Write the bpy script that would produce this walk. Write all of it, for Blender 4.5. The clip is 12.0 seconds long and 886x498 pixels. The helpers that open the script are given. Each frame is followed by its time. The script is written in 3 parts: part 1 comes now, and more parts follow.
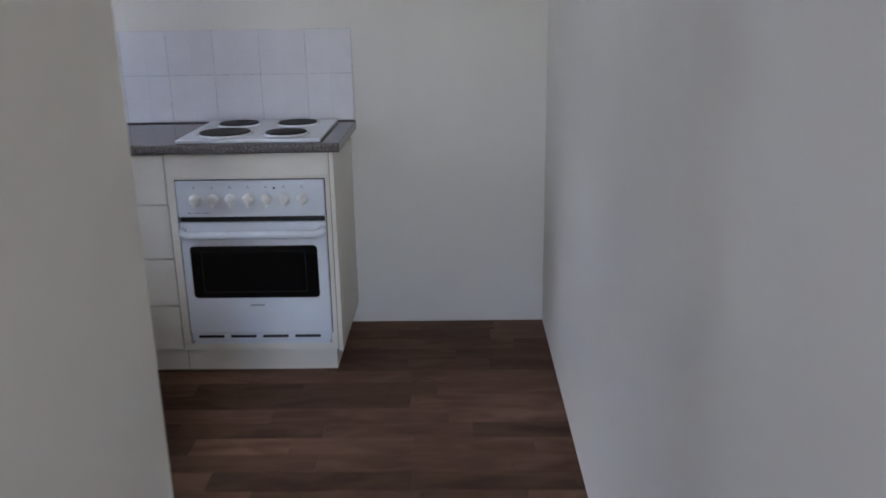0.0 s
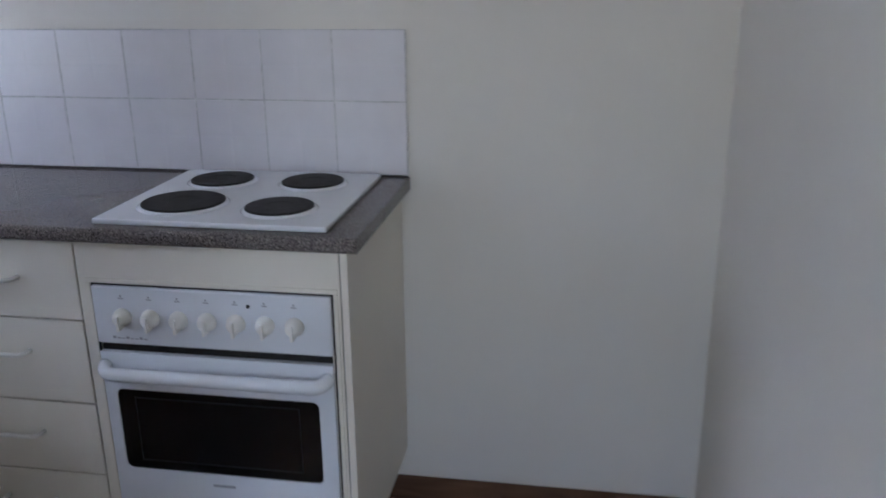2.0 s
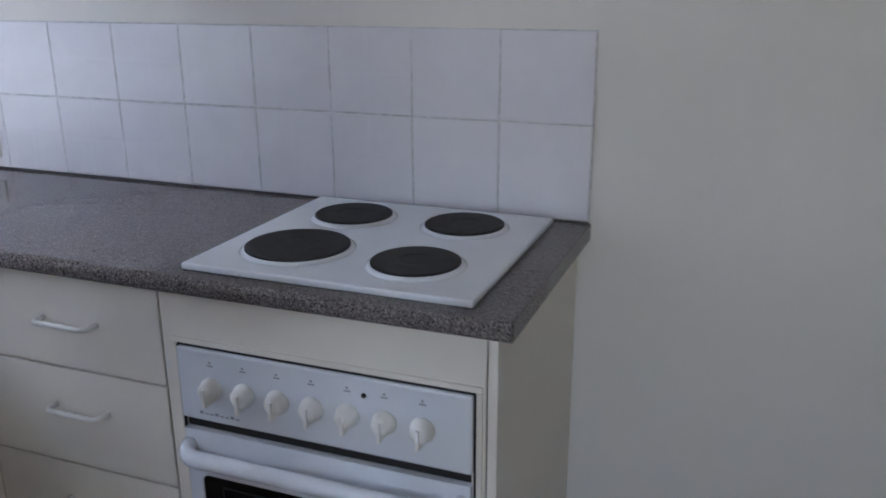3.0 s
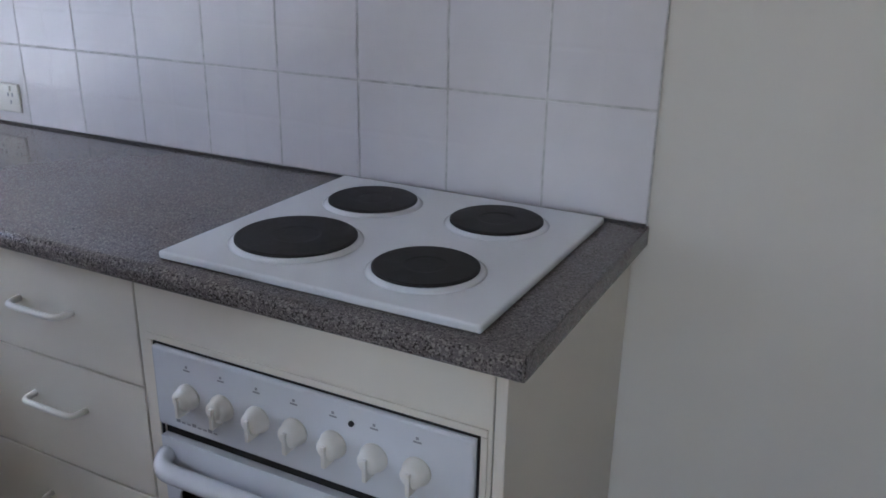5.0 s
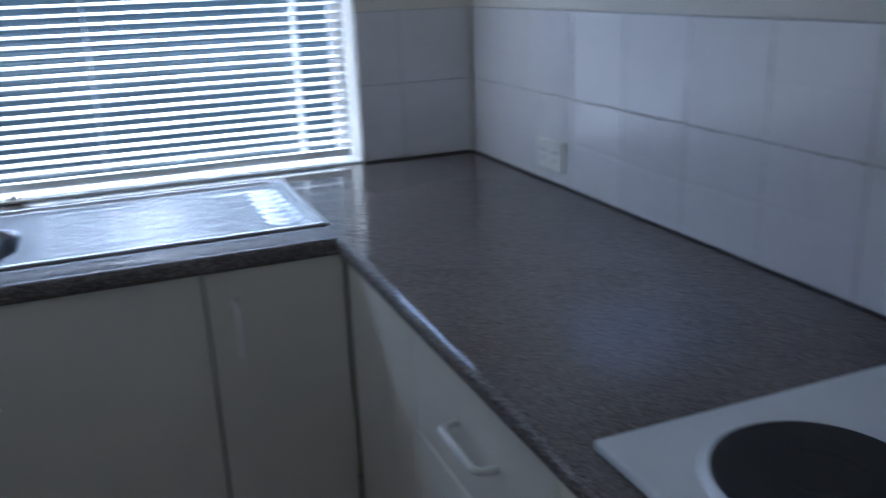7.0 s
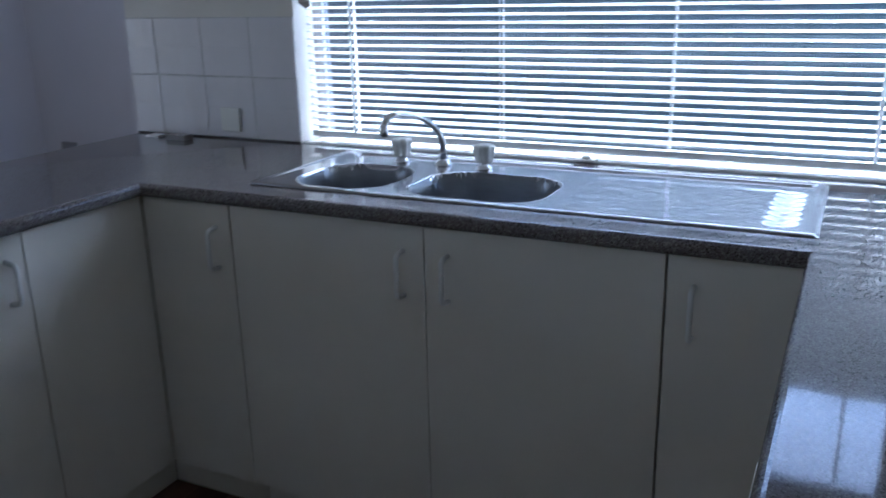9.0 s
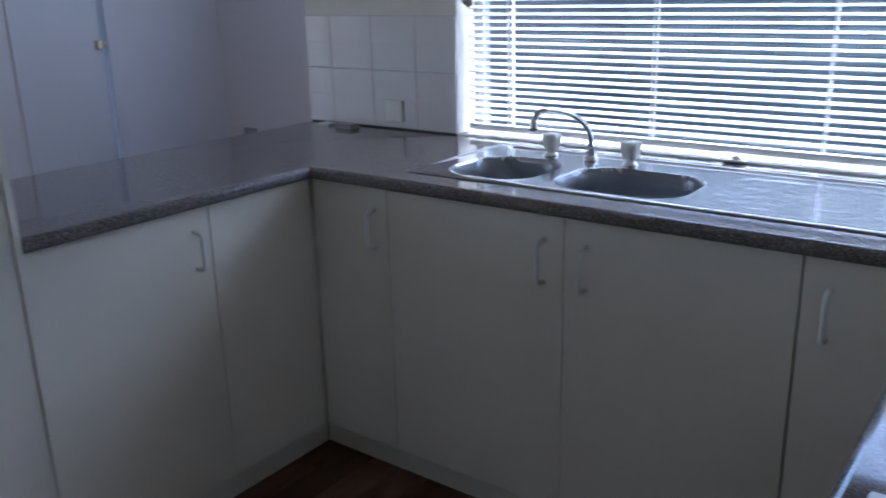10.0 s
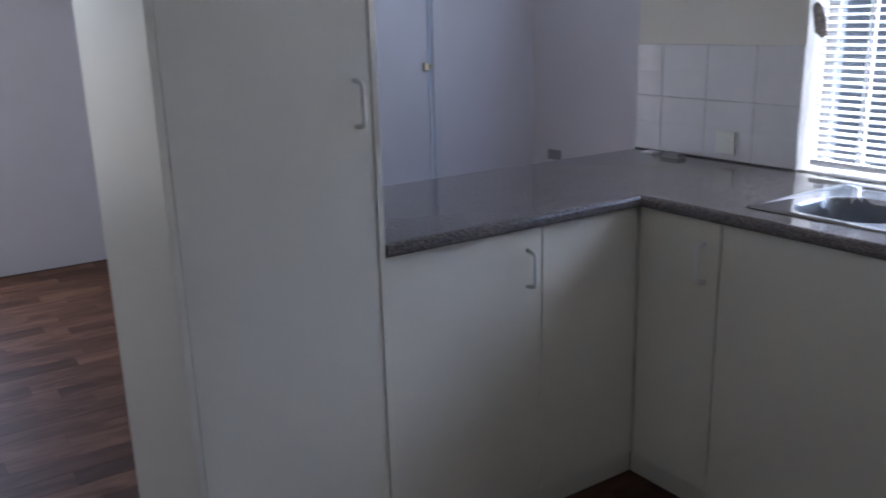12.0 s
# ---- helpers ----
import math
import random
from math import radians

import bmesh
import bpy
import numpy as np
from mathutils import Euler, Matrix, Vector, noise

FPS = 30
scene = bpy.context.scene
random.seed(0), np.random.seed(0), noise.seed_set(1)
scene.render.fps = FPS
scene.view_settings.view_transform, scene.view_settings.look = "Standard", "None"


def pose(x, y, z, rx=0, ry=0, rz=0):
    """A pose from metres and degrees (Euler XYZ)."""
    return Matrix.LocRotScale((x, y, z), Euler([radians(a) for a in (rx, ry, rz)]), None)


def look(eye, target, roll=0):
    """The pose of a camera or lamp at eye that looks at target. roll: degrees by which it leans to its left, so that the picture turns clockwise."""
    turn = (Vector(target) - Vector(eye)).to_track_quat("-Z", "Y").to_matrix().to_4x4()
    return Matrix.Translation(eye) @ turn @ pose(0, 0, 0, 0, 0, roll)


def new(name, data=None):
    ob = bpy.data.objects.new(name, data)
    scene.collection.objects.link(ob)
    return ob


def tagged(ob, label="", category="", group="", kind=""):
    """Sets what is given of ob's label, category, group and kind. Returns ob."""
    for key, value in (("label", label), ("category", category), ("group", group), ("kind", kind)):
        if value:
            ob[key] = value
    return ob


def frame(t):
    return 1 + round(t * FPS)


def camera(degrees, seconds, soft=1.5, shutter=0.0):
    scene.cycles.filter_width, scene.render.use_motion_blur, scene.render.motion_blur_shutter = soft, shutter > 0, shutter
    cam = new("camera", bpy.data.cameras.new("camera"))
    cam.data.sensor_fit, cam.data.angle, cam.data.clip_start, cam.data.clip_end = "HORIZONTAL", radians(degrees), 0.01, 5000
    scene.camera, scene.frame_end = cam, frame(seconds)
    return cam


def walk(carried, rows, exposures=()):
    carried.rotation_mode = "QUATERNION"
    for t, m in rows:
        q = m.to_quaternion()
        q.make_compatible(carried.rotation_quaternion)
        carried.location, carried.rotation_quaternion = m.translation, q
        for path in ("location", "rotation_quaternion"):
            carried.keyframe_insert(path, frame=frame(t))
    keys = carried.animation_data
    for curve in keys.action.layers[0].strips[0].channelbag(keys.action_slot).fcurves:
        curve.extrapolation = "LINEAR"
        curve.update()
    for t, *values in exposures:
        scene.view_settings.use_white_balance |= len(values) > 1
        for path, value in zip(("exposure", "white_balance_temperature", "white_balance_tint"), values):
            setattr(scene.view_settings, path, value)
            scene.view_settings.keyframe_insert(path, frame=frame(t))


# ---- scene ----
cam = camera(55.0, 12.0, soft=1.6, shutter=0.5)
PATH = [
    (0, (0.433, -3.554, 1.417), (0.393, -1.641, 0.834), -1.0),
    (0.5, (0.447, -3.145, 1.425), (0.397, -1.238, 0.825), -1.2),
    (1, (0.423, -2.764, 1.414), (0.357, -0.858, 0.808), -1.0),
    (1.5, (0.43, -2.475, 1.412), (0.313, -0.572, 0.806), -0.3),
    (2, (0.45, -2.135, 1.412), (0.133, -0.26, 0.791), -0.6),
    (2.5, (0.371, -1.854, 1.404), (-0.139, -0.023, 0.781), -0.4),
    (2.7, (0.339, -1.755, 1.385), (-0.255, 0.054, 0.773), -0.5),
    (4.3, (0.294, -1.433, 1.356), (-0.535, 0.266, 0.703), 0.8),
    (4.5, (0.314, -1.42, 1.353), (-0.517, 0.276, 0.693), 0.8),
    (5, (0.317, -1.372, 1.354), (-0.54, 0.298, 0.664), 1.0),
    (5.5, (0.264, -1.279, 1.351), (-0.793, 0.27, 0.657), 0.4),
    (6, (0.219, -1.139, 1.342), (-1.148, 0.164, 0.682), -1.0),
    (6.5, (0.157, -1.057, 1.367), (-1.387, 0.051, 0.743), 0.0),
    (7, (0.042, -0.919, 1.349), (-1.732, -0.225, 0.741), -2.2),
    (7.3, (0.012, -0.876, 1.368), (-1.853, -0.512, 0.743), -3.4),
    (7.5, (0.039, -0.862, 1.368), (-1.862, -0.706, 0.765), -3.9),
    (7.6, (0.065, -0.843, 1.358), (-1.849, -0.798, 0.781), -4.3),
    (9.3, (0.133, -0.463, 1.352), (-1.528, -1.398, 0.745), -0.9),
    (9.5, (0.156, -0.446, 1.359), (-1.47, -1.439, 0.751), -0.9),
    (10, (0.191, -0.418, 1.371), (-1.33, -1.572, 0.776), -1.5),
    (10.5, (0.256, -0.423, 1.384), (-1.169, -1.703, 0.81), -1.2),
    (11, (0.274, -0.439, 1.387), (-1.039, -1.842, 0.834), -1.2),
    (11.5, (0.288, -0.468, 1.386), (-0.913, -1.975, 0.85), -1.1),
    (12, (0.304, -0.492, 1.39), (-0.766, -2.097, 0.862), -1.6),
]
walk(cam, [(t, look(eye, target, roll)) for t, eye, target, roll in PATH], exposures=[
    (0.0, 3.78, 5400, 15), (2.5, 3.68, 5350, 15), (5.5, 3.62, 5450, 15), (6.0, 3.5, 5350, 15), (6.5, 3.32, 5150, 15), (7.0, 2.78, 4850, 10), (7.7, 2.25, 4600, 9),
    (9.3, 2.93, 4850, 12), (10.5, 3.08, 5050, 15), (12.0, 3.22, 5250, 16)])

# ---- world, sun, large lights ----
world = bpy.data.worlds.new("sky")
scene.world = world
world.use_nodes = True
_n = world.node_tree.nodes
_sky = _n.new("ShaderNodeTexSky")
_sky.sky_type = "NISHITA"
_sky.sun_disc = False
_sky.ozone_density = 2.5
SUN_EL, SUN_AZ = radians(50), radians(177)   # SUN_AZ: angle in plan from +x towards +y, to the sun
_sky.sun_elevation = SUN_EL
_sky.sun_rotation = radians(90) - SUN_AZ
world.node_tree.links.new(_sky.outputs[0], _n["Background"].inputs[0])
_n["Background"].inputs[1].default_value = 0.15
sun = new("sun", bpy.data.lights.new("sun", "SUN"))
sun.data.energy, sun.data.angle, sun.data.color = 1.7, radians(0.5), (1.0, 0.97, 0.93)
_to_sun = Vector((math.cos(SUN_AZ) * math.cos(SUN_EL), math.sin(SUN_AZ) * math.cos(SUN_EL), math.sin(SUN_EL)))
sun.matrix_world = look(_to_sun * 20, (0, 0, 0))


def fill_lamp(name, eye, target, w, h, watts, colour):
    """An added fill lamp, set in an opening that is out of view."""
    lamp = new(name, bpy.data.lights.new(name, "AREA"))
    lamp.data.shape, lamp.data.size, lamp.data.size_y = "RECTANGLE", w, h
    lamp.data.energy, lamp.data.color = watts, colour
    lamp.matrix_world = look(eye, target)
    return lamp


# Added fills with no known source: warm from south, bluish from west.
fill_lamp("fill_south", (0.37, -5.93, 1.25), (0.37, 0, 1.0), 0.62, 1.6, 1.75, (1.0, 0.84, 0.62))
fill_lamp("fill_west", (-4.27, -3.85, 1.5), (0, -3.85, 3.6), 1.0, 1.0, 2.1, (0.86, 0.92, 1.0))


# ---- materials ----
def material(name, colour, rough=0.5, metal=0.0, vary=0.0, scale=6.0, bump=0.0, bump_scale=200.0, per_object=0.0, stretch=(1, 1, 1), coat=0.0):
    """A surface with colour variation at two scales and a fine relief."""
    m = bpy.data.materials.new(name)
    m.use_nodes = True
    nt = m.node_tree
    n, l = nt.nodes, nt.links
    b = n["Principled BSDF"]
    b.inputs["Roughness"].default_value = rough
    b.inputs["Metallic"].default_value = metal
    b.inputs["Coat Weight"].default_value = coat
    co = n.new("ShaderNodeTexCoord")
    mp = n.new("ShaderNodeMapping")
    mp.inputs["Scale"].default_value = stretch
    geo = n.new("ShaderNodeNewGeometry")
    l.new(geo.outputs["Position"], mp.inputs[0])
    big = n.new("ShaderNodeTexNoise")
    big.inputs["Scale"].default_value, big.inputs["Detail"].default_value = scale, 6
    l.new(mp.outputs[0], big.inputs[0])
    ramp = n.new("ShaderNodeMapRange")
    ramp.inputs["From Min"].default_value, ramp.inputs["From Max"].default_value = 0.3, 0.7
    ramp.inputs["To Min"].default_value, ramp.inputs["To Max"].default_value = 1 - vary, 1 + vary
    l.new(big.outputs["Fac"], ramp.inputs["Value"])
    fac = ramp.outputs[0]
    if per_object:
        info = n.new("ShaderNodeObjectInfo")
        mr = n.new("ShaderNodeMapRange")
        mr.inputs["To Min"].default_value, mr.inputs["To Max"].default_value = 1 - per_object, 1 + per_object
        l.new(info.outputs["Random"], mr.inputs["Value"])
        mul = n.new("ShaderNodeMath")
        mul.operation = "MULTIPLY"
        l.new(fac, mul.inputs[0])
        l.new(mr.outputs[0], mul.inputs[1])
        fac = mul.outputs[0]
    vm = n.new("ShaderNodeVectorMath")
    vm.operation = "SCALE"
    vm.inputs[0].default_value = colour
    l.new(fac, vm.inputs["Scale"])
    l.new(vm.outputs[0], b.inputs["Base Color"])
    rr = n.new("ShaderNodeMapRange")
    rr.inputs["To Min"].default_value, rr.inputs["To Max"].default_value = rough * 0.85, min(1.0, rough * 1.15)
    l.new(big.outputs["Fac"], rr.inputs["Value"])
    l.new(rr.outputs[0], b.inputs["Roughness"])
    if bump:
        fine = n.new("ShaderNodeTexNoise")
        fine.inputs["Scale"].default_value, fine.inputs["Detail"].default_value = bump_scale, 3
        l.new(mp.outputs[0], fine.inputs[0])
        bp = n.new("ShaderNodeBump")
        bp.inputs["Strength"].default_value, bp.inputs["Distance"].default_value = bump, 0.002
        l.new(fine.outputs["Fac"], bp.inputs["Height"])
        l.new(bp.outputs[0], b.inputs["Normal"])
    return m


WALL = material("wall_paint", (0.735, 0.70, 0.63), 0.6, vary=0.03, scale=1.7, bump=0.12, bump_scale=90)
# Wall paint with the living room's bluish daylight put into its colour.
WALL_BLUE_LIT = material("wall_paint_blue_lit", (0.69, 0.67, 0.68), 0.6, vary=0.03, scale=1.7, bump=0.12, bump_scale=90)
CEIL = material("ceiling_paint", (0.84, 0.83, 0.81), 0.9, vary=0.02, bump=0.2, bump_scale=300)
CAB = material("white_melamine", (0.79, 0.745, 0.645), 0.5, vary=0.025, scale=3, bump=0.05, bump_scale=500)
CAB.node_tree.nodes["Principled BSDF"].inputs["Specular IOR Level"].default_value = 0.25
CARC = material("cabinet_carcass", (0.62, 0.61, 0.57), 0.5, vary=0.03)
PLASTIC = material("white_plastic", (0.80, 0.785, 0.73), 0.5, vary=0.02)
ENAMEL = material("white_enamel", (0.74, 0.76, 0.79), 0.22, vary=0.015, scale=9, coat=0.3)
PRINT = material("grey_print", (0.30, 0.31, 0.33), 0.5)
DARK = material("dark_gap", (0.012, 0.012, 0.012), 0.8)
IRON = material("hotplate_iron", (0.011, 0.010, 0.010), 0.7, vary=0.2, scale=40, bump=0.3, bump_scale=400)
OVENGLASS = material("black_oven_glass", (0.006, 0.006, 0.006), 0.08)
TILE = material("white_glazed_tile", (0.75, 0.725, 0.735), 0.16, vary=0.025, scale=12, bump=0.35, bump_scale=18, per_object=0.03)
def emboss(m):
    """A shallow pressed cross and ripples on each tile."""
    n, l = m.node_tree.nodes, m.node_tree.links
    co = n.new("ShaderNodeTexCoord")
    wob = n.new("ShaderNodeTexNoise")
    wob.inputs["Scale"].default_value = 3.0
    geo = n.new("ShaderNodeNewGeometry")
    l.new(geo.outputs["Position"], wob.inputs[0])
    sep = n.new("ShaderNodeSeparateXYZ")
    l.new(co.outputs["Generated"], sep.inputs[0])
    lines = []
    for axis in ("X", "Z"):
        d = n.new("ShaderNodeMath")
        d.operation = "MULTIPLY_ADD"
        d.inputs[1].default_value, d.inputs[2].default_value = 0.10, -0.55
        l.new(wob.outputs["Fac"], d.inputs[0])
        add = n.new("ShaderNodeMath")
        l.new(sep.outputs[axis], add.inputs[0])
        l.new(d.outputs[0], add.inputs[1])
        ab = n.new("ShaderNodeMath")
        ab.operation = "ABSOLUTE"
        l.new(add.outputs[0], ab.inputs[0])
        r = n.new("ShaderNodeMapRange")
        r.interpolation_type = "SMOOTHSTEP"
        r.inputs["From Min"].default_value, r.inputs["From Max"].default_value = 0.0, 0.045
        l.new(ab.outputs[0], r.inputs["Value"])
        lines.append(r.outputs[0])
    mul = n.new("ShaderNodeMath")
    mul.operation = "MULTIPLY"
    l.new(lines[0], mul.inputs[0])
    l.new(lines[1], mul.inputs[1])
    bp = n.new("ShaderNodeBump")
    bp.inputs["Strength"].default_value, bp.inputs["Distance"].default_value = 0.35, 0.0012
    l.new(mul.outputs[0], bp.inputs["Height"])
    b = n["Principled BSDF"]
    l.new(b.inputs["Normal"].links[0].from_socket, bp.inputs["Normal"])
    l.new(bp.outputs[0], b.inputs["Normal"])


emboss(TILE)
GROUT = material("grey_grout", (0.57, 0.56, 0.545), 0.9, vary=0.2, scale=60, bump=0.3)
STEEL = material("stainless_steel", (0.46, 0.47, 0.50), 0.13, metal=1.0, vary=0.06, scale=30, bump=0.06, bump_scale=160, stretch=(6, 1, 1))
# Brushed steel, its grey darkened to put the bowls' shade into the colour.
BOWL_SHADED = material("brushed_steel_bowl_shade", (0.24, 0.25, 0.27), 0.36, metal=1.0, vary=0.06, scale=30, bump=0.05, bump_scale=200, stretch=(1, 1, 6))
CHROME = material("chrome", (0.72, 0.72, 0.73), 0.07, metal=1.0)
ACRYLIC = material("clouded_white_acrylic", (0.75, 0.74, 0.71), 0.2, vary=0.05, scale=60)
SLATM = material("white_blind_aluminium", (0.80, 0.80, 0.79), 0.3, vary=0.02, scale=20)
FRAMEM = material("grey_window_aluminium", (0.42, 0.42, 0.42), 0.35, vary=0.03)
SILLM = material("white_gloss_sill_paint", (0.86, 0.86, 0.84), 0.12, vary=0.03)
SUBFLOOR = material("subfloor", (0.03, 0.02, 0.016), 0.9, vary=0.2)
GREYP = material("grey_plate", (0.30, 0.29, 0.29), 0.5, vary=0.05)
BRASS = material("worn_brass", (0.45, 0.38, 0.25), 0.3, metal=1.0, vary=0.1, scale=80)
DOORM = material("door_paint", (0.66, 0.66, 0.68), 0.45, vary=0.03, scale=2, bump=0.05)
CLOTH = material("grey_brown_cloth", (0.42, 0.38, 0.34), 0.9, vary=0.3, scale=60, bump=0.6, bump_scale=300)
FENCE = material("outside_fence", (0.085, 0.096, 0.085), 0.8, vary=0.25, scale=2.5, bump=0.3, bump_scale=30)
CLAD = material("outside_cladding", (0.06, 0.058, 0.052), 0.8, vary=0.25, scale=3, bump=0.3, bump_scale=30)
GROUND = material("outside_ground", (0.20, 0.19, 0.16), 0.95, vary=0.3, scale=3, bump=0.5, bump_scale=30)


def worktop_material(name="speckled_laminate", flecks=((390, 0.80, (0.225, 0.199, 0.182, 1)), (430, 0.78, (0.070, 0.061, 0.058, 1)), (700, 0.84, (0.225, 0.198, 0.18, 1)))):
    """Speckled grey-brown laminate."""
    m = material(name, (0.138, 0.120, 0.115), 0.065, vary=0.08, scale=5)
    nt = m.node_tree
    n, l = nt.nodes, nt.links
    b = n["Principled BSDF"]
    b.inputs["Specular IOR Level"].default_value = 0.32
    base = b.inputs["Base Color"].links[0].from_socket
    geo = n.new("ShaderNodeNewGeometry")
    out = base
    for scale, lo, colour in flecks:
        t = n.new("ShaderNodeTexVoronoi")
        t.inputs["Scale"].default_value = scale
        l.new(geo.outputs["Position"], t.inputs["Vector"])
        sep = n.new("ShaderNodeSeparateColor")
        l.new(t.outputs["Color"], sep.inputs[0])
        r = n.new("ShaderNodeMapRange")
        r.inputs["From Min"].default_value, r.inputs["From Max"].default_value = lo, lo + 0.06
        l.new(sep.outputs[0], r.inputs["Value"])
        mix = n.new("ShaderNodeMix")
        mix.data_type = "RGBA"
        l.new(r.outputs[0], mix.inputs["Factor"])
        l.new(out, mix.inputs["A"])
        mix.inputs["B"].default_value = colour
        out = mix.outputs["Result"]
    l.new(out, b.inputs["Base Color"])
    return m


def plank_material(joined=False):
    """Dark brown wood-look planks, each its own tone, grain along x."""
    m = bpy.data.materials.new("brown_plank")
    m.use_nodes = True
    n, l = m.node_tree.nodes, m.node_tree.links
    b = n["Principled BSDF"]
    b.inputs["Roughness"].default_value = 0.55
    b.inputs["Specular IOR Level"].default_value = 0.12
    geo = n.new("ShaderNodeNewGeometry")
    chance = geo.outputs["Random Per Island"] if joined else n.new("ShaderNodeObjectInfo").outputs["Random"]
    off = n.new("ShaderNodeVectorMath")
    off.operation = "MULTIPLY_ADD"
    off.inputs[1].default_value = (2.6, 9, 9)
    comb = n.new("ShaderNodeCombineXYZ")
    mul = n.new("ShaderNodeMath")
    mul.operation = "MULTIPLY"
    mul.inputs[1].default_value = 57.0
    l.new(chance, mul.inputs[0])
    for k in range(3):
        l.new(mul.outputs[0], comb.inputs[k])
    l.new(geo.outputs["Position"], off.inputs[0])
    l.new(comb.outputs[0], off.inputs[2])
    grain = n.new("ShaderNodeTexNoise")
    grain.inputs["Scale"].default_value, grain.inputs["Detail"].default_value, grain.inputs["Distortion"].default_value = 1.6, 7, 0.8
    l.new(off.outputs[0], grain.inputs[0])
    ramp = n.new("ShaderNodeValToRGB")
    ramp.color_ramp.elements[0].position, ramp.color_ramp.elements[0].color = 0.3, (0.078, 0.039, 0.023, 1)
    ramp.color_ramp.elements[1].position, ramp.color_ramp.elements[1].color = 0.72, (0.165, 0.090, 0.054, 1)
    l.new(grain.outputs["Fac"], ramp.inputs[0])
    tone = n.new("ShaderNodeMapRange")
    tone.inputs["To Min"].default_value, tone.inputs["To Max"].default_value = 0.62, 1.38
    l.new(chance, tone.inputs["Value"])
    vm = n.new("ShaderNodeVectorMath")
    vm.operation = "SCALE"
    l.new(ramp.outputs[0], vm.inputs[0])
    l.new(tone.outputs[0], vm.inputs["Scale"])
    l.new(vm.outputs[0], b.inputs["Base Color"])
    bp = n.new("ShaderNodeBump")
    bp.inputs["Strength"].default_value, bp.inputs["Distance"].default_value = 0.15, 0.001
    l.new(grain.outputs["Fac"], bp.inputs["Height"])
    l.new(bp.outputs[0], b.inputs["Normal"])
    return m


def glass_material():
    m = bpy.data.materials.new("clear_glass")
    m.use_nodes = True
    b = m.node_tree.nodes["Principled BSDF"]
    b.inputs["Transmission Weight"].default_value = 1.0
    b.inputs["Roughness"].default_value = 0.0
    b.inputs["IOR"].default_value = 1.45
    b.inputs["Base Color"].default_value = (0.95, 0.97, 0.97, 1)
    return m


WORKTOP, PLANK, GLASS = worktop_material(), plank_material(), glass_material()
# Same laminate; stronger flecks put the front light into its rolled edge.
WORKTOP_LIT_EDGE = worktop_material("laminate_edge_front_lit", ((340, 0.74, (0.27, 0.243, 0.218, 1)), (360, 0.75, (0.052, 0.045, 0.043, 1)), (640, 0.82, (0.24, 0.213, 0.195, 1))))


def tape_material():
    """Thin white woven tape that lets light through."""
    m = bpy.data.materials.new("white_tape")
    m.use_nodes = True
    n, l = m.node_tree.nodes, m.node_tree.links
    b = n["Principled BSDF"]
    b.inputs["Base Color"].default_value, b.inputs["Roughness"].default_value = (0.85, 0.85, 0.84, 1), 0.8
    tr = n.new("ShaderNodeBsdfTranslucent")
    tr.inputs[0].default_value = (0.85, 0.85, 0.84, 1)
    mix = n.new("ShaderNodeMixShader")
    mix.inputs[0].default_value = 0.55
    l.new(b.outputs[0], mix.inputs[1])
    l.new(tr.outputs[0], mix.inputs[2])
    l.new(mix.outputs[0], n["Material Output"].inputs[0])
    return m


TAPE = tape_material()


# ---- mesh helpers ----
def box(bm, x0, x1, y0, y1, z0, z1, bevel=0.0, seg=2):
    """Adds a box, with rounded edges if bevel is given."""
    m = Matrix.LocRotScale(((x0 + x1) / 2, (y0 + y1) / 2, (z0 + z1) / 2), None, (abs(x1 - x0), abs(y1 - y0), abs(z1 - z0)))
    r = bmesh.ops.create_cube(bm, size=1.0, matrix=m)
    if bevel:
        edges = list({e for v in r["verts"] for e in v.link_edges})
        bmesh.ops.bevel(bm, geom=edges, offset=bevel, segments=seg, affect="EDGES", profile=0.5)
    return bm


def boxes(*specs, bevel=0.0, seg=2):
    bm = bmesh.new()
    for s in specs:
        box(bm, *s, bevel=bevel, seg=seg)
    return bm


def turned(profile, at=(0, 0, 0), axis="z", seg=32):
    """A turned solid: profile of (radius, height) from bottom to top, closed at both ends."""
    bm = bmesh.new()
    rings = []
    for r, h in profile:
        ring = []
        for k in range(seg):
            a = 2 * math.pi * k / seg
            p = (r * math.cos(a), r * math.sin(a), h)
            if axis == "-y":
                p = (p[0], -p[2], p[1])
            ring.append(bm.verts.new((p[0] + at[0], p[1] + at[1], p[2] + at[2])))
        rings.append(ring)
    for a, b in zip(rings, rings[1:]):
        for k in range(seg):
            bm.faces.new((a[k], a[(k + 1) % seg], b[(k + 1) % seg], b[k]))
    bm.faces.new(rings[0][::-1])
    bm.faces.new(rings[-1])
    bmesh.ops.recalc_face_normals(bm, faces=bm.faces[:])
    return bm


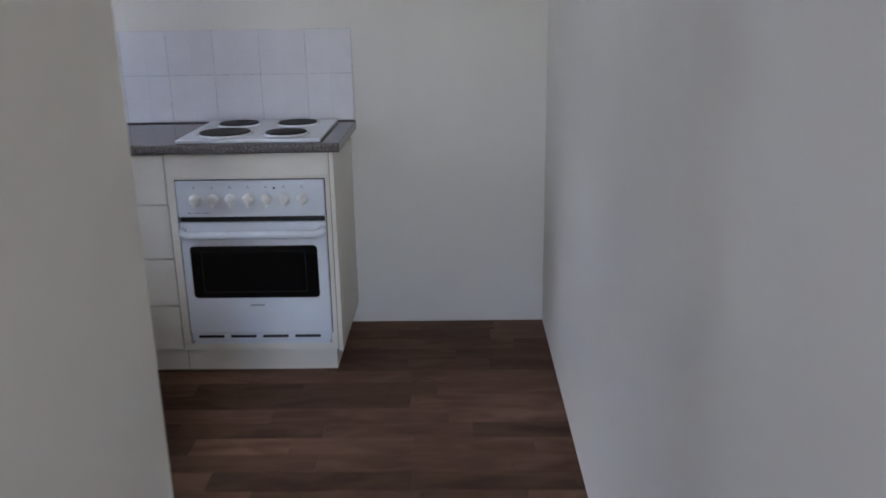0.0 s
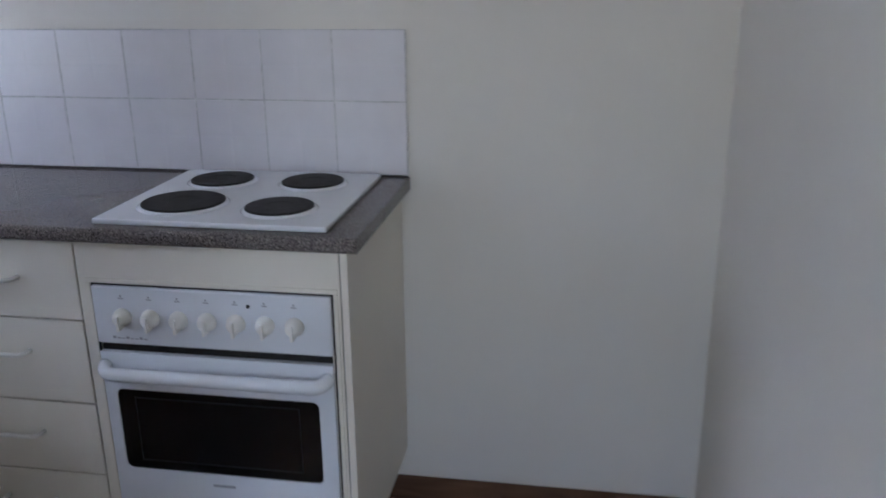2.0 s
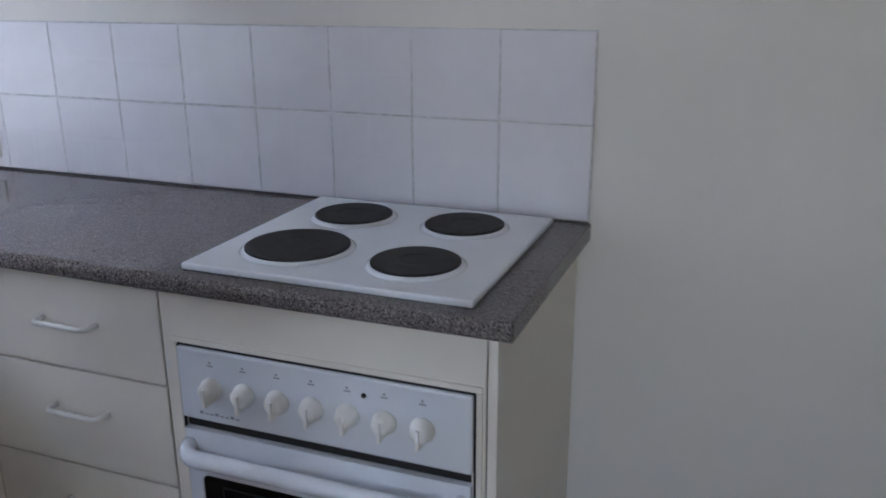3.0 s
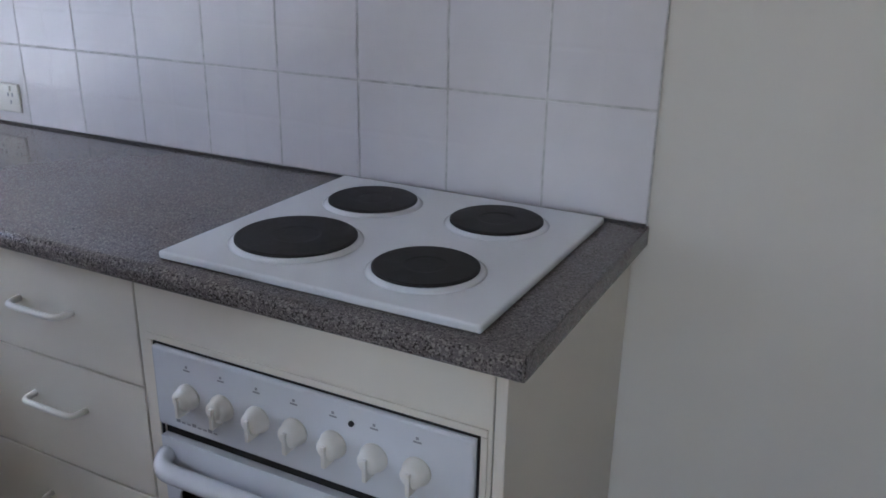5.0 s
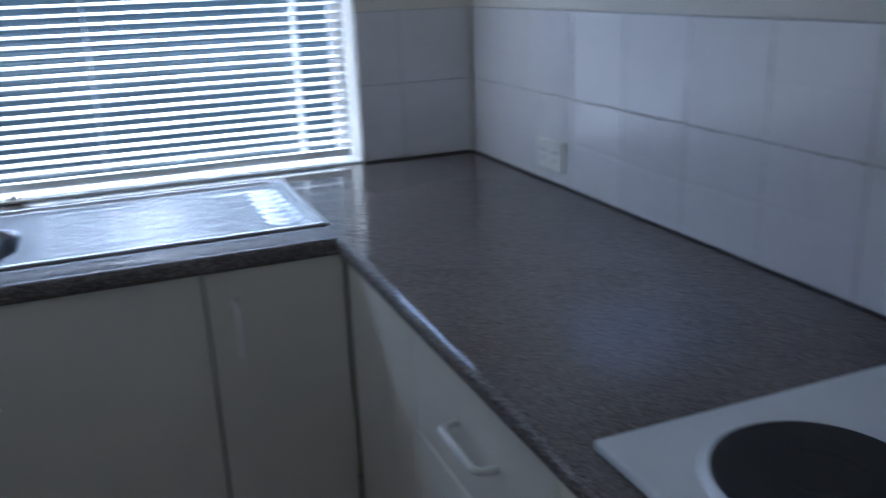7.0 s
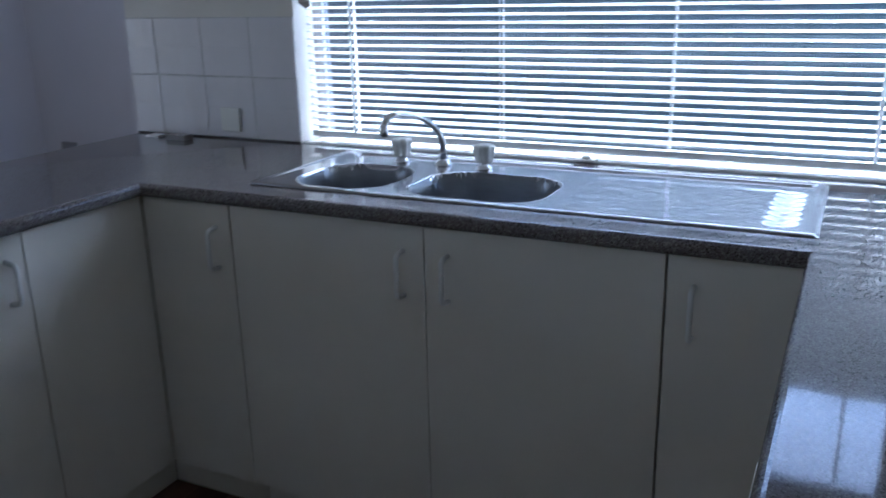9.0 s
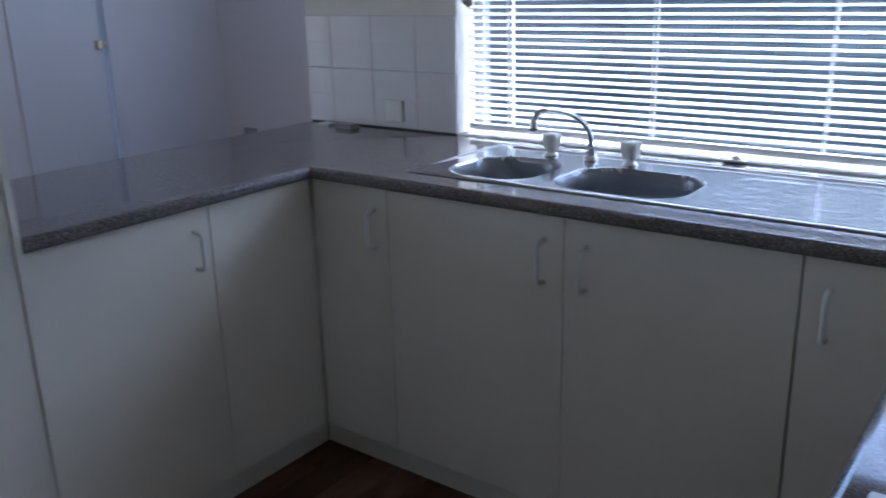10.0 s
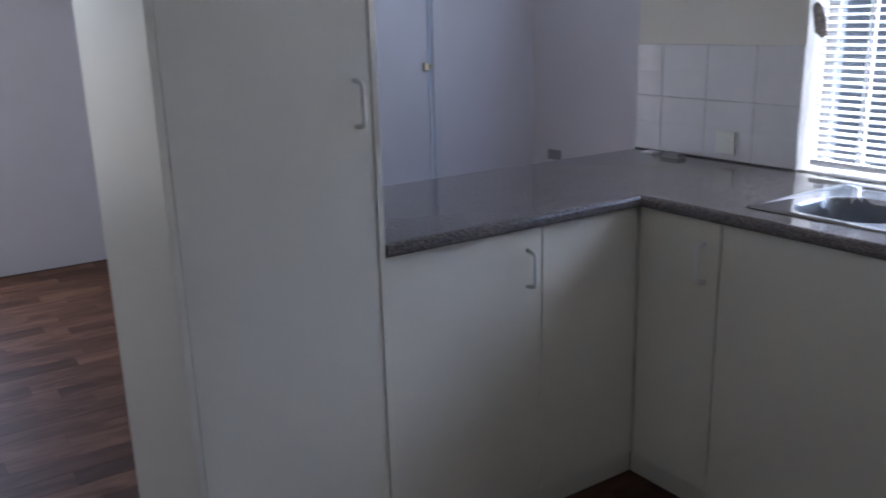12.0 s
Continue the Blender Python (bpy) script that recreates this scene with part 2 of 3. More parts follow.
def tube(points, radius, seg=12):
    """A round bar along points."""
    bm = bmesh.new()
    pts = [Vector(p) for p in points]
    rings = []
    for i, p in enumerate(pts):
        d = (pts[min(i + 1, len(pts) - 1)] - pts[max(i - 1, 0)]).normalized()
        u = d.cross(Vector((0.31, 0.17, 0.93))).normalized()
        w = d.cross(u)
        if rings:
            u0 = rings[-1][0].co - pts[i - 1]
            u = (u0 - d * u0.dot(d)).normalized()
            w = d.cross(u)
        r = radius[i] if isinstance(radius, (list, tuple)) else radius
        rings.append([bm.verts.new(p + r * (math.cos(2 * math.pi * k / seg) * u + math.sin(2 * math.pi * k / seg) * w)) for k in range(seg)])
    for a, b in zip(rings, rings[1:]):
        for k in range(seg):
            bm.faces.new((a[k], a[(k + 1) % seg], b[(k + 1) % seg], b[k]))
    bm.faces.new(rings[0][::-1])
    bm.faces.new(rings[-1])
    bmesh.ops.recalc_face_normals(bm, faces=bm.faces[:])
    return bm


def rounded(points, radius, n=5):
    """A polyline with its inner corners rounded."""
    pts = [Vector(p) for p in points]
    out = [pts[0]]
    for a, b, c in zip(pts, pts[1:], pts[2:]):
        p, q = b + (a - b).normalized() * radius, b + (c - b).normalized() * radius
        for k in range(n + 1):
            t = k / n
            out.append((1 - t) ** 2 * p + 2 * t * (1 - t) * b + t * t * q)
    out.append(pts[-1])
    return out


def part(name, bm, mat, parent=None, label="", smooth=False):
    """Links a bmesh as one mesh object, under a thing or a part if parent is given."""
    me = bpy.data.meshes.new(name)
    bm.to_mesh(me)
    bm.free()
    me.materials.append(mat)
    if smooth:
        for p in me.polygons:
            p.use_smooth = True
    ob = new(name, me)
    if parent is not None:
        ob.parent = parent
    if label:
        tagged(ob, label)
    return ob


def thing(name, label, category, group="", kind=""):
    """An empty that holds the parts of a thing."""
    return tagged(new(name), label, category, group, kind)


def structure(name, bm, mat, label, category):
    return tagged(part(name, bm, mat), label, category, kind="structure")


# ---- the plan ----
XW, XE, YS = -2.042, 0.797, -5.87      # kitchen west wall, east wall, far south wall
XL = -4.20                             # living room west wall
YP0, YP1 = -2.090, -2.702              # peninsula worktop front and back
WY, WX = -0.557, -1.418                # worktop fronts of the north and west runs
TOP, THICK = 0.90, 0.034
CEILING = 2.42
WIN_Y0, WIN_Y1, WIN_Z0, WIN_Z1 = -2.036, -0.316, 0.904, 1.82

# ---- large structure ----
floor = structure("floor", boxes((XL - 0.14, XE + 0.14, YS - 0.14, YP1 + 0.14, -0.15, -0.004), (XW - 0.14, XE + 0.14, YP1 + 0.14, 0.14, -0.15, -0.004)), SUBFLOOR, "dark brown wood-look plank floor", "floor")
structure("ceiling", boxes((XL - 0.14, XE + 0.14, YS - 0.14, YP1 + 0.14, CEILING, CEILING + 0.12), (XW - 0.14, XE + 0.14, YP1 + 0.14, 0.14, CEILING, CEILING + 0.12)), CEIL, "plain white plaster ceiling", "ceiling")
wall_north = structure("wall_north", boxes((XW - 0.14, XE + 0.14, 0.0, 0.14, -0.1, CEILING)), WALL, "white painted wall behind the cooktop", "wall")
structure("wall_east", boxes((XE, XE + 0.14, YS, 0.0, -0.1, CEILING)), WALL, "plain white painted wall", "wall")
wall_west = structure("wall_west", boxes((XW - 0.14, XW, YP1, WIN_Y0, -0.1, CEILING), (XW - 0.14, XW, WIN_Y1, 0.0, -0.1, CEILING),
                                         (XW - 0.14, XW, WIN_Y0, WIN_Y1, -0.1, WIN_Z0 - 0.03), (XW - 0.14, XW, WIN_Y0, WIN_Y1, WIN_Z1, CEILING)),
                      WALL, "white painted window wall above the sink", "wall")
structure("wall_living_north", boxes((XL - 0.14, XW - 0.14, YP1, YP1 + 0.14, -0.1, CEILING)), WALL_BLUE_LIT, "plain white painted wall", "wall")
# Opening at y -4.4 to -3.3 added out of view to let light in.
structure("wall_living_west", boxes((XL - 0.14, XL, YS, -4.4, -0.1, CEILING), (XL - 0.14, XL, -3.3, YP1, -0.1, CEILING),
                                    (XL - 0.14, XL, -4.4, -3.3, -0.1, 0.95), (XL - 0.14, XL, -4.4, -3.3, 2.05, CEILING)), WALL_BLUE_LIT, "plain white painted wall with a low power point", "wall")
DX0, DX1, DH = -3.245, -2.62, 2.04
# Opening at x 0.04 to 0.72, out of view, added for the south fill.
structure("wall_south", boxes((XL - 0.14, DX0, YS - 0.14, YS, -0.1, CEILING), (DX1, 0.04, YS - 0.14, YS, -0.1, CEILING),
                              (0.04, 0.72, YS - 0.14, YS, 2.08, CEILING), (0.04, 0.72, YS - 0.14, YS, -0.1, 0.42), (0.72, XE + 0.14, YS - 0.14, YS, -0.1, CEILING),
                              (DX0, DX1, YS - 0.14, YS, DH, CEILING)), WALL_BLUE_LIT, "white painted far wall of the living room", "wall")

tagged(part("exterior_cladding", boxes((XL - 0.14, XW - 0.141, YP1 + 0.141, YP1 + 0.16, -0.4, CEILING + 0.3)), CLAD), "grey clad outside wall beside the kitchen window", "wall", kind="structure")

# outside, seen through the blind
structure("ground", boxes((-60, XL - 1.0, -60, 60, -0.6, -0.4)), GROUND, "bare ground outside", "ground")
fence = thing("fence", "grey paling fence outside the kitchen window", "fence")
# Palings run taller than can be seen, to block the bright low sky.
for k in range(125):
    part("paling", boxes((-5.62 - 0.012 * (k % 2), -5.60 - 0.012 * (k % 2), -9.5 + k * 0.14, -9.352 + k * 0.14, -0.4, 3.1 + 0.01 * (k % 3))), FENCE, fence)
for z in (-0.1, 1.2, 2.5):
    part("rail", boxes((-5.66, -5.62, -9.5, 8.0, z, z + 0.08)), FENCE, fence)

# ---- window ----
window_1 = thing("window_1", "grey aluminium framed window above the sink", "window", kind="structure")
GX = XW - 0.118
part("window_frame", boxes((GX - 0.02, GX + 0.02, WIN_Y0, WIN_Y1, WIN_Z0, WIN_Z0 + 0.012), (GX - 0.02, GX + 0.02, WIN_Y0, WIN_Y1, WIN_Z1 - 0.035, WIN_Z1),
                           (GX - 0.02, GX + 0.02, WIN_Y0, WIN_Y0 + 0.035, WIN_Z0 + 0.0125, WIN_Z1 - 0.035), (GX - 0.02, GX + 0.02, WIN_Y1 - 0.035, WIN_Y1, WIN_Z0 + 0.0125, WIN_Z1 - 0.035),
                           bevel=0.003), FRAMEM, window_1)
for y0, y1 in ((WIN_Y0 + 0.036, WIN_Y1 - 0.036),):
    pane = part("pane", boxes((GX - 0.003, GX + 0.003, y0, y1, WIN_Z0 + 0.0135, WIN_Z1 - 0.036)), GLASS, window_1)
    pane.visible_shadow = False
part("window_sill", boxes((XW - 0.14, XW - 0.004, WIN_Y0, WIN_Y1, WIN_Z0 - 0.03, WIN_Z0), bevel=0.002), SILLM, window_1)
for y0, y1 in ((WIN_Y0 + 0.0005, WIN_Y0 + 0.004), (WIN_Y1 - 0.004, WIN_Y1 - 0.0005)):
    part("outer_reveal", boxes((XW - 0.16, GX - 0.021, y0, y1, WIN_Z0 + 0.001, WIN_Z1 - 0.001)), CLAD, window_1)

# ---- door in the far wall ----
door_1 = thing("door_1", "pale grey-white flush door with a brass lock, closed", "door", kind="structure")
part("door_leaf", boxes((DX0 + 0.012, DX1 - 0.012, YS - 0.075, YS - 0.035, 0.01, DH - 0.01), bevel=0.002), DOORM, door_1)
part("door_frame", boxes((DX0 - 0.055, DX0 + 0.008, YS - 0.02, YS + 0.014, 0.0, DH + 0.05), (DX1 - 0.008, DX1 + 0.055, YS - 0.02, YS + 0.014, 0.0, DH + 0.05),
                         (DX0 + 0.008, DX1 - 0.008, YS - 0.02, YS + 0.014, DH - 0.008, DH + 0.05), bevel=0.003), DOORM, door_1)
lock = part("door_lock", boxes((DX0 + 0.03, DX0 + 0.075, YS - 0.034, YS - 0.012, 1.0, 1.06), (DX0 - 0.01, DX0 + 0.03, YS - 0.034, YS - 0.004, 1.015, 1.045), bevel=0.004), BRASS, door_1, "small brass lock")
part("lock_knob", turned([(0.012, 0), (0.012, 0.02), (0.02, 0.028), (0.018, 0.045), (0.006, 0.048)], (DX0 + 0.055, YS - 0.013, 1.03), axis="-y"), BRASS, lock)

# ---- kitchen cabinets ----
def handle_v(x, y, z0, z1, out, parent):
    """An upright white D-shaped pull; out is the way that it stands off."""
    o = Vector(out) * 0.033
    bm = tube(rounded([(x, y, z0), (x + o.x, y + o.y, z0 + 0.004), (x + o.x, y + o.y, z1 - 0.004), (x, y, z1)], 0.014), 0.0058, 10)
    return part("handle", bm, PLASTIC, parent, "white plastic D-shaped pull", smooth=True)


def handle_h(x0, x1, y, z, parent):
    bm = tube(rounded([(x0, y, z), (x0 + 0.004, y - 0.030, z), (x1 - 0.004, y - 0.030, z), (x1, y, z)], 0.014), 0.0055, 10)
    return part("handle", bm, PLASTIC, parent, "white plastic D-shaped pull", smooth=True)


FN, FW, FP, FPP = -0.535, -1.444, -2.118, -2.100     # door faces of the north, west and peninsula runs
KICK, UNDER = 0.10, TOP - THICK - 0.001
G = 0.0013

# oven housing
oven_cabinet = thing("oven_cabinet", "white melamine oven housing at the end of the run", "cabinet")
part("body", boxes((-0.632, -0.040, -0.517, -0.012, KICK, 0.122), (-0.634, -0.618, -0.517, -0.012, 0.123, UNDER)), CARC, oven_cabinet)
part("end_panel", boxes((-0.0365, -0.0205, -0.537, -0.002, KICK - 0.008, UNDER), bevel=0.0015), CAB, oven_cabinet)
part("front_panel", boxes((-0.634, -0.039, FN, FN + 0.017, 0.7695, UNDER - 0.002), bevel=0.0015), CAB, oven_cabinet)
part("side_strip", boxes((-0.634, -0.606, FN, FN + 0.017, 0.127, 0.7715), bevel=0.001), CAB, oven_cabinet)
part("side_strip", boxes((-0.062, -0.039, FN, FN + 0.017, 0.127, 0.7715), bevel=0.001), CAB, oven_cabinet)
part("bottom_strip", boxes((-0.634, -0.039, FN, FN + 0.017, KICK, 0.126), bevel=0.001), CAB, oven_cabinet)
part("kickboard", boxes((-0.635, -0.052, -0.495, -0.480, 0.0, KICK - 0.001), (-0.067, -0.052, -0.479, -0.004, 0.0, KICK - 0.001)), CAB, oven_cabinet)

part("lip", boxes((-0.616, -0.044, FN - 0.004, FN - 0.0005, 0.7722, 0.783), (-0.0535, -0.044, FN - 0.004, FN - 0.0005, 0.127, 0.7720), (-0.616, -0.6055, FN - 0.004, FN - 0.0005, 0.127, 0.7720), bevel=0.0012), CAB, oven_cabinet, "raised cream lip round the oven")
# Near-black strip set in the open gap to stand in for its shade.
part("gap_strip", boxes((-0.0388, -0.0367, FN + 0.004, -0.03, KICK, UNDER - 0.001)), DARK, oven_cabinet, "dark strip standing in for the shade of the seam beside the end panel")

# built-in oven
oven = thing("oven", "white enamelled built-in electric oven with dark glass door", "oven")
OF = -0.546
OX0, OX1 = -0.601, -0.058
part("oven_body", boxes((OX0 + 0.012, OX1 - 0.012, -0.525, -0.05, 0.135, 0.765)), DARK, oven)
panel = part("control_panel", boxes((OX0, OX1, OF, OF + 0.022, 0.632, 0.768), bevel=0.004), ENAMEL, oven)
part("gap_strip", boxes((OX0 + 0.004, OX1 - 0.004, OF + 0.012, OF + 0.024, 0.612, 0.6335)), DARK, oven, "black gap between panel and door")
# Near-black strips drawn along the seam at the oven's top and sides.
part("outline_strip", boxes((OX0 - 0.002, OX1 + 0.003, OF + 0.0075, OF + 0.012, 0.7682, 0.7712), (OX1 + 0.0003, OX1 + 0.0030, OF + 0.0075, OF + 0.012, 0.17, 0.7680), (OX0 - 0.0028, OX0 - 0.0003, OF + 0.0075, OF + 0.012, 0.17, 0.7680)), DARK, oven, "thin dark strip round the oven front")
for k in range(7):
    kx = -0.532 + 0.0655 * k
    knob = part("knob", turned([(0.021, 0), (0.021, 0.004), (0.0185, 0.010), (0.0165, 0.018), (0.011, 0.0225), (0.004, 0.024)], (kx, OF, 0.698), axis="-y", seg=24), PLASTIC, panel, "white round oven knob", smooth=True)
    part("grip", boxes((kx - 0.0032, kx + 0.0032, OF - 0.028, OF - 0.004, 0.674, 0.708), bevel=0.0012), PLASTIC, panel)
    part("knob_mark", boxes((kx - 0.006, kx + 0.006, OF - 0.0006, OF + 0.001, 0.740, 0.7425), (kx - 0.002, kx + 0.002, OF - 0.0006, OF + 0.001, 0.745, 0.749)), PRINT, panel)
part("indicator_light", turned([(0.0042, 0), (0.004, 0.003), (0.002, 0.004)], (-0.240, OF, 0.739), axis="-y", seg=12), DARK, panel, "small dark indicator light")
part("maker_mark", boxes(*[(-0.562 + 0.0105 * k, -0.5545 + 0.0105 * k, OF - 0.0006, OF + 0.001, 0.646, 0.6485 + 0.003 * (k % 3 == 0)) for k in range(8)]), PRINT, panel)


def frame_panel(x0, x1, z0, z1, hx0, hx1, hz0, hz1, r, y0, y1):
    """A flat panel with a round-cornered opening."""
    bm = bmesh.new()
    n = 6
    hole = []
    for cx, cz, a0 in ((hx1 - r, hz1 - r, 0), (hx0 + r, hz1 - r, 90), (hx0 + r, hz0 + r, 180), (hx1 - r, hz0 + r, 270)):
        for k in range(n + 1):
            a = radians(a0 + 90 * k / n)
            hole.append((cx + r * math.cos(a), cz + r * math.sin(a)))
    outer = [(x1, z1), (x0, z1), (x0, z0), (x1, z0)]
    for y, flip in ((y0, False), (y1, True)):
        ov = [bm.verts.new((x, y, z)) for x, z in outer]
        hv = [bm.verts.new((x, y, z)) for x, z in hole]
        for c in range(4):
            seg = hv[c * (n + 1):(c + 1) * (n + 1)]
            for a, b in zip(seg, seg[1:]):
                bm.faces.new((ov[c], b, a))
            bm.faces.new((ov[c], ov[(c + 1) % 4], hv[((c + 1) * (n + 1)) % len(hv)], seg[-1]))
        if not flip:
            first = (ov, hv)
        else:
            for a, b in ((first[0], ov), (first[1], hv)):
                for k in range(len(a)):
                    bm.faces.new((a[k], a[(k + 1) % len(a)], b[(k + 1) % len(b)], b[k]))
    bmesh.ops.recalc_face_normals(bm, faces=bm.faces[:])
    return bm


oven_door = part("oven_door", frame_panel(OX0 + 0.002, OX1 - 0.002, 0.176, 0.611, -0.572, -0.096, 0.315, 0.521, 0.016, OF, OF + 0.022), ENAMEL, oven)
part("door_glass", boxes((-0.585, -0.085, OF + 0.004, OF + 0.012, 0.305, 0.531)), OVENGLASS, oven_door, "black glass oven window")
part("glass_frame_line", boxes((-0.530, -0.145, OF + 0.0025, OF + 0.0045, 0.498, 0.500), (-0.530, -0.145, OF + 0.0025, OF + 0.0045, 0.338, 0.340),
                               (-0.532, -0.530, OF + 0.0025, OF + 0.0045, 0.338, 0.500), (-0.145, -0.143, OF + 0.0025, OF + 0.0045, 0.338, 0.500)), IRON, oven_door)
part("oven_handle", tube(rounded([(-0.590, OF + 0.002, 0.580), (-0.582, OF - 0.030, 0.571), (-0.078, OF - 0.030, 0.571), (-0.070, OF + 0.002, 0.580)], 0.028, 6), 0.0155, 14), ENAMEL, oven_door, "white full-width oven handle", smooth=True)
part("badge", boxes((-0.362, -0.308, OF - 0.001, OF + 0.001, 0.284, 0.290)), PRINT, oven_door)
part("gap_strip", boxes((OX0 + 0.004, OX1 - 0.004, OF + 0.006, OF + 0.016, 0.1742, 0.1758)), DARK, oven, "dark gap under the door")
grille = part("vent_strip", boxes((OX0 + 0.004, OX1 - 0.004, OF + 0.004, OF + 0.018, 0.142, 0.174), bevel=0.002), ENAMEL, oven)
part("lower_trim", boxes((OX0 + 0.01, OX1 - 0.01, OF + 0.006, OF + 0.020, 0.127, 0.1415), bevel=0.002), ENAMEL, oven)
for k in range(4):
    x0 = -0.572 + 0.1235 * k
    part("vent_slot", boxes((x0, x0 + 0.098, OF + 0.003, OF + 0.0055, 0.153, 0.164)), DARK, grille)

# drawer unit
drawer_unit = thing("drawer_unit", "white melamine unit with four drawers", "cabinet")
DU0, DU1 = -1.088, -0.637
part("body", boxes((DU0, DU1 - 0.002, FN + 0.019, -0.012, KICK, UNDER)), CARC, drawer_unit)
part("kickboard", boxes((DU0, DU1 - 0.002, -0.495, -0.480, 0.0, KICK - 0.001)), CAB, drawer_unit)
for z0, z1, hz in ((0.678, 0.862, 0.776), (0.470, 0.676, 0.596), (0.282, 0.468, 0.388), (KICK, 0.280, 0.202)):
    d = part("drawer_front", boxes((DU0 + G, DU1 - G, FN, FN + 0.017, z0 + 0.001, z1 - 0.001), bevel=0.0015), CAB, drawer_unit)
    handle_h(-0.906, -0.780, FN, hz, d)

# blank corner unit of the north run
corner_unit = thing("corner_cabinet", "white melamine corner cabinet with a plain fixed front", "cabinet")
part("body", boxes((FW - 0.02, DU0 - 0.002, FN + 0.019, -0.012, KICK, UNDER)), CARC, corner_unit)
part("fixed_front", boxes((FW + 0.004, DU0 - G, FN, FN + 0.017, KICK, 0.862), bevel=0.0015), CAB, corner_unit)
part("kickboard", boxes((FW - 0.05, DU0 - 0.002, -0.495, -0.480, 0.0, KICK - 0.001)), CAB, corner_unit)


def west_unit(name, label, y0, y1, doors, k0=None, k1=None):
    """A unit under the sink run; doors of (y0, y1, handle y)."""
    u = thing(name, label, "cabinet")
    part("body", boxes((XW + 0.012, FW - 0.019, y0 + 0.001, y1 - 0.001, KICK, 0.66)), CARC, u)
    part("rail", boxes((FW - 0.040, FW - 0.019, y0 + 0.001, y1 - 0.001, 0.80, UNDER)), CARC, u)
    part("kickboard", boxes((FW - 0.066, FW - 0.051, (k0 or y0) + 0.001, (k1 or y1) - 0.001, 0.0, KICK - 0.001)), CAB, u)
    for a, b, h in doors:
        d = part("cabinet_door", boxes((FW - 0.017, FW, a + G, b - G, KICK, 0.862), bevel=0.0015), CAB, u)
        if h is not None:
            handle_v(FW, h, 0.700, 0.803, (1, 0, 0), d)
    return u


west_unit("corner_cabinet", "narrow white melamine corner cabinet under the worktop, beside the drainer", -0.797, FN - 0.004, [(-0.797, FN - 0.004, -0.745)], k1=-0.496)
west_unit("sink_cabinet", "white melamine sink cabinet with two doors", -1.838, -0.799, [(-1.314, -0.799, -1.258), (-1.838, -1.314, -1.366)])
west_unit("corner_cabinet", "narrow white melamine corner cabinet beside the sink", FP + 0.004, -1.840, [(FP + 0.003, -1.840, -1.884)], k0=FP - 0.050)

# peninsula
pen = thing("peninsula_cabinet", "white melamine peninsula cabinet with one hinged door", "cabinet")
part("body", boxes((FW, -0.618, -2.66, FP - 0.019, KICK, UNDER)), CARC, pen)
part("back_panel", boxes((XW + 0.005, -0.618, -2.68, -2.662, 0.0, UNDER), bevel=0.001), CAB, pen)
part("fixed_front", boxes((FW + 0.003, -1.089 - G, FP - 0.017, FP, KICK, 0.862), bevel=0.0015), CAB, pen)
pd = part("cabinet_door", boxes((-1.088, -0.616, FP - 0.017, FP, KICK, 0.862), bevel=0.0015), CAB, pen)
handle_v(-1.040, FP, 0.710, 0.806, (0, 1, 0), pd)
part("kickboard", boxes((FW - 0.05, -0.618, FP - 0.066, FP - 0.051, 0.0, KICK - 0.001)), CAB, pen)

part("corner_post", boxes((FW - 0.016, FW - 0.002, FP - 0.016, FP - 0.002, KICK, 0.862)), CAB, pen)

# pantry
PX0, PX1, PH = -0.612, -0.138, 2.12
pantry = thing("pantry_cabinet", "tall white melamine pantry cupboard, closed", "cabinet")
part("body", boxes((PX0 + 0.017, PX1 - 0.017, -2.66, FPP - 0.02, KICK, PH - 0.001)), CARC, pantry)
part("side_panel", boxes((PX0, PX0 + 0.016, -2.68, FPP + 0.003, 0.0, PH), bevel=0.0015), CAB, pantry)
part("side_panel", boxes((PX1 - 0.016, PX1, -2.68, FPP + 0.003, 0.0, PH), bevel=0.0015), CAB, pantry)
part("back_panel", boxes((PX0 + 0.017, PX1 - 0.017, -2.68, -2.662, KICK, PH)), CAB, pantry)
pdoor = part("pantry_door", boxes((PX0 + 0.017 + G, PX1 - 0.017 - G, FPP - 0.018, FPP, KICK, PH - 0.02), bevel=0.0015), CAB, pantry)
handle_v(-0.558, FPP, 1.168, 1.264, (0, 1, 0), pdoor)
part("kickboard", boxes((PX0 + 0.017, PX1 - 0.017, FPP - 0.066, FPP - 0.051, 0.0, KICK - 0.001)), CAB, pantry)


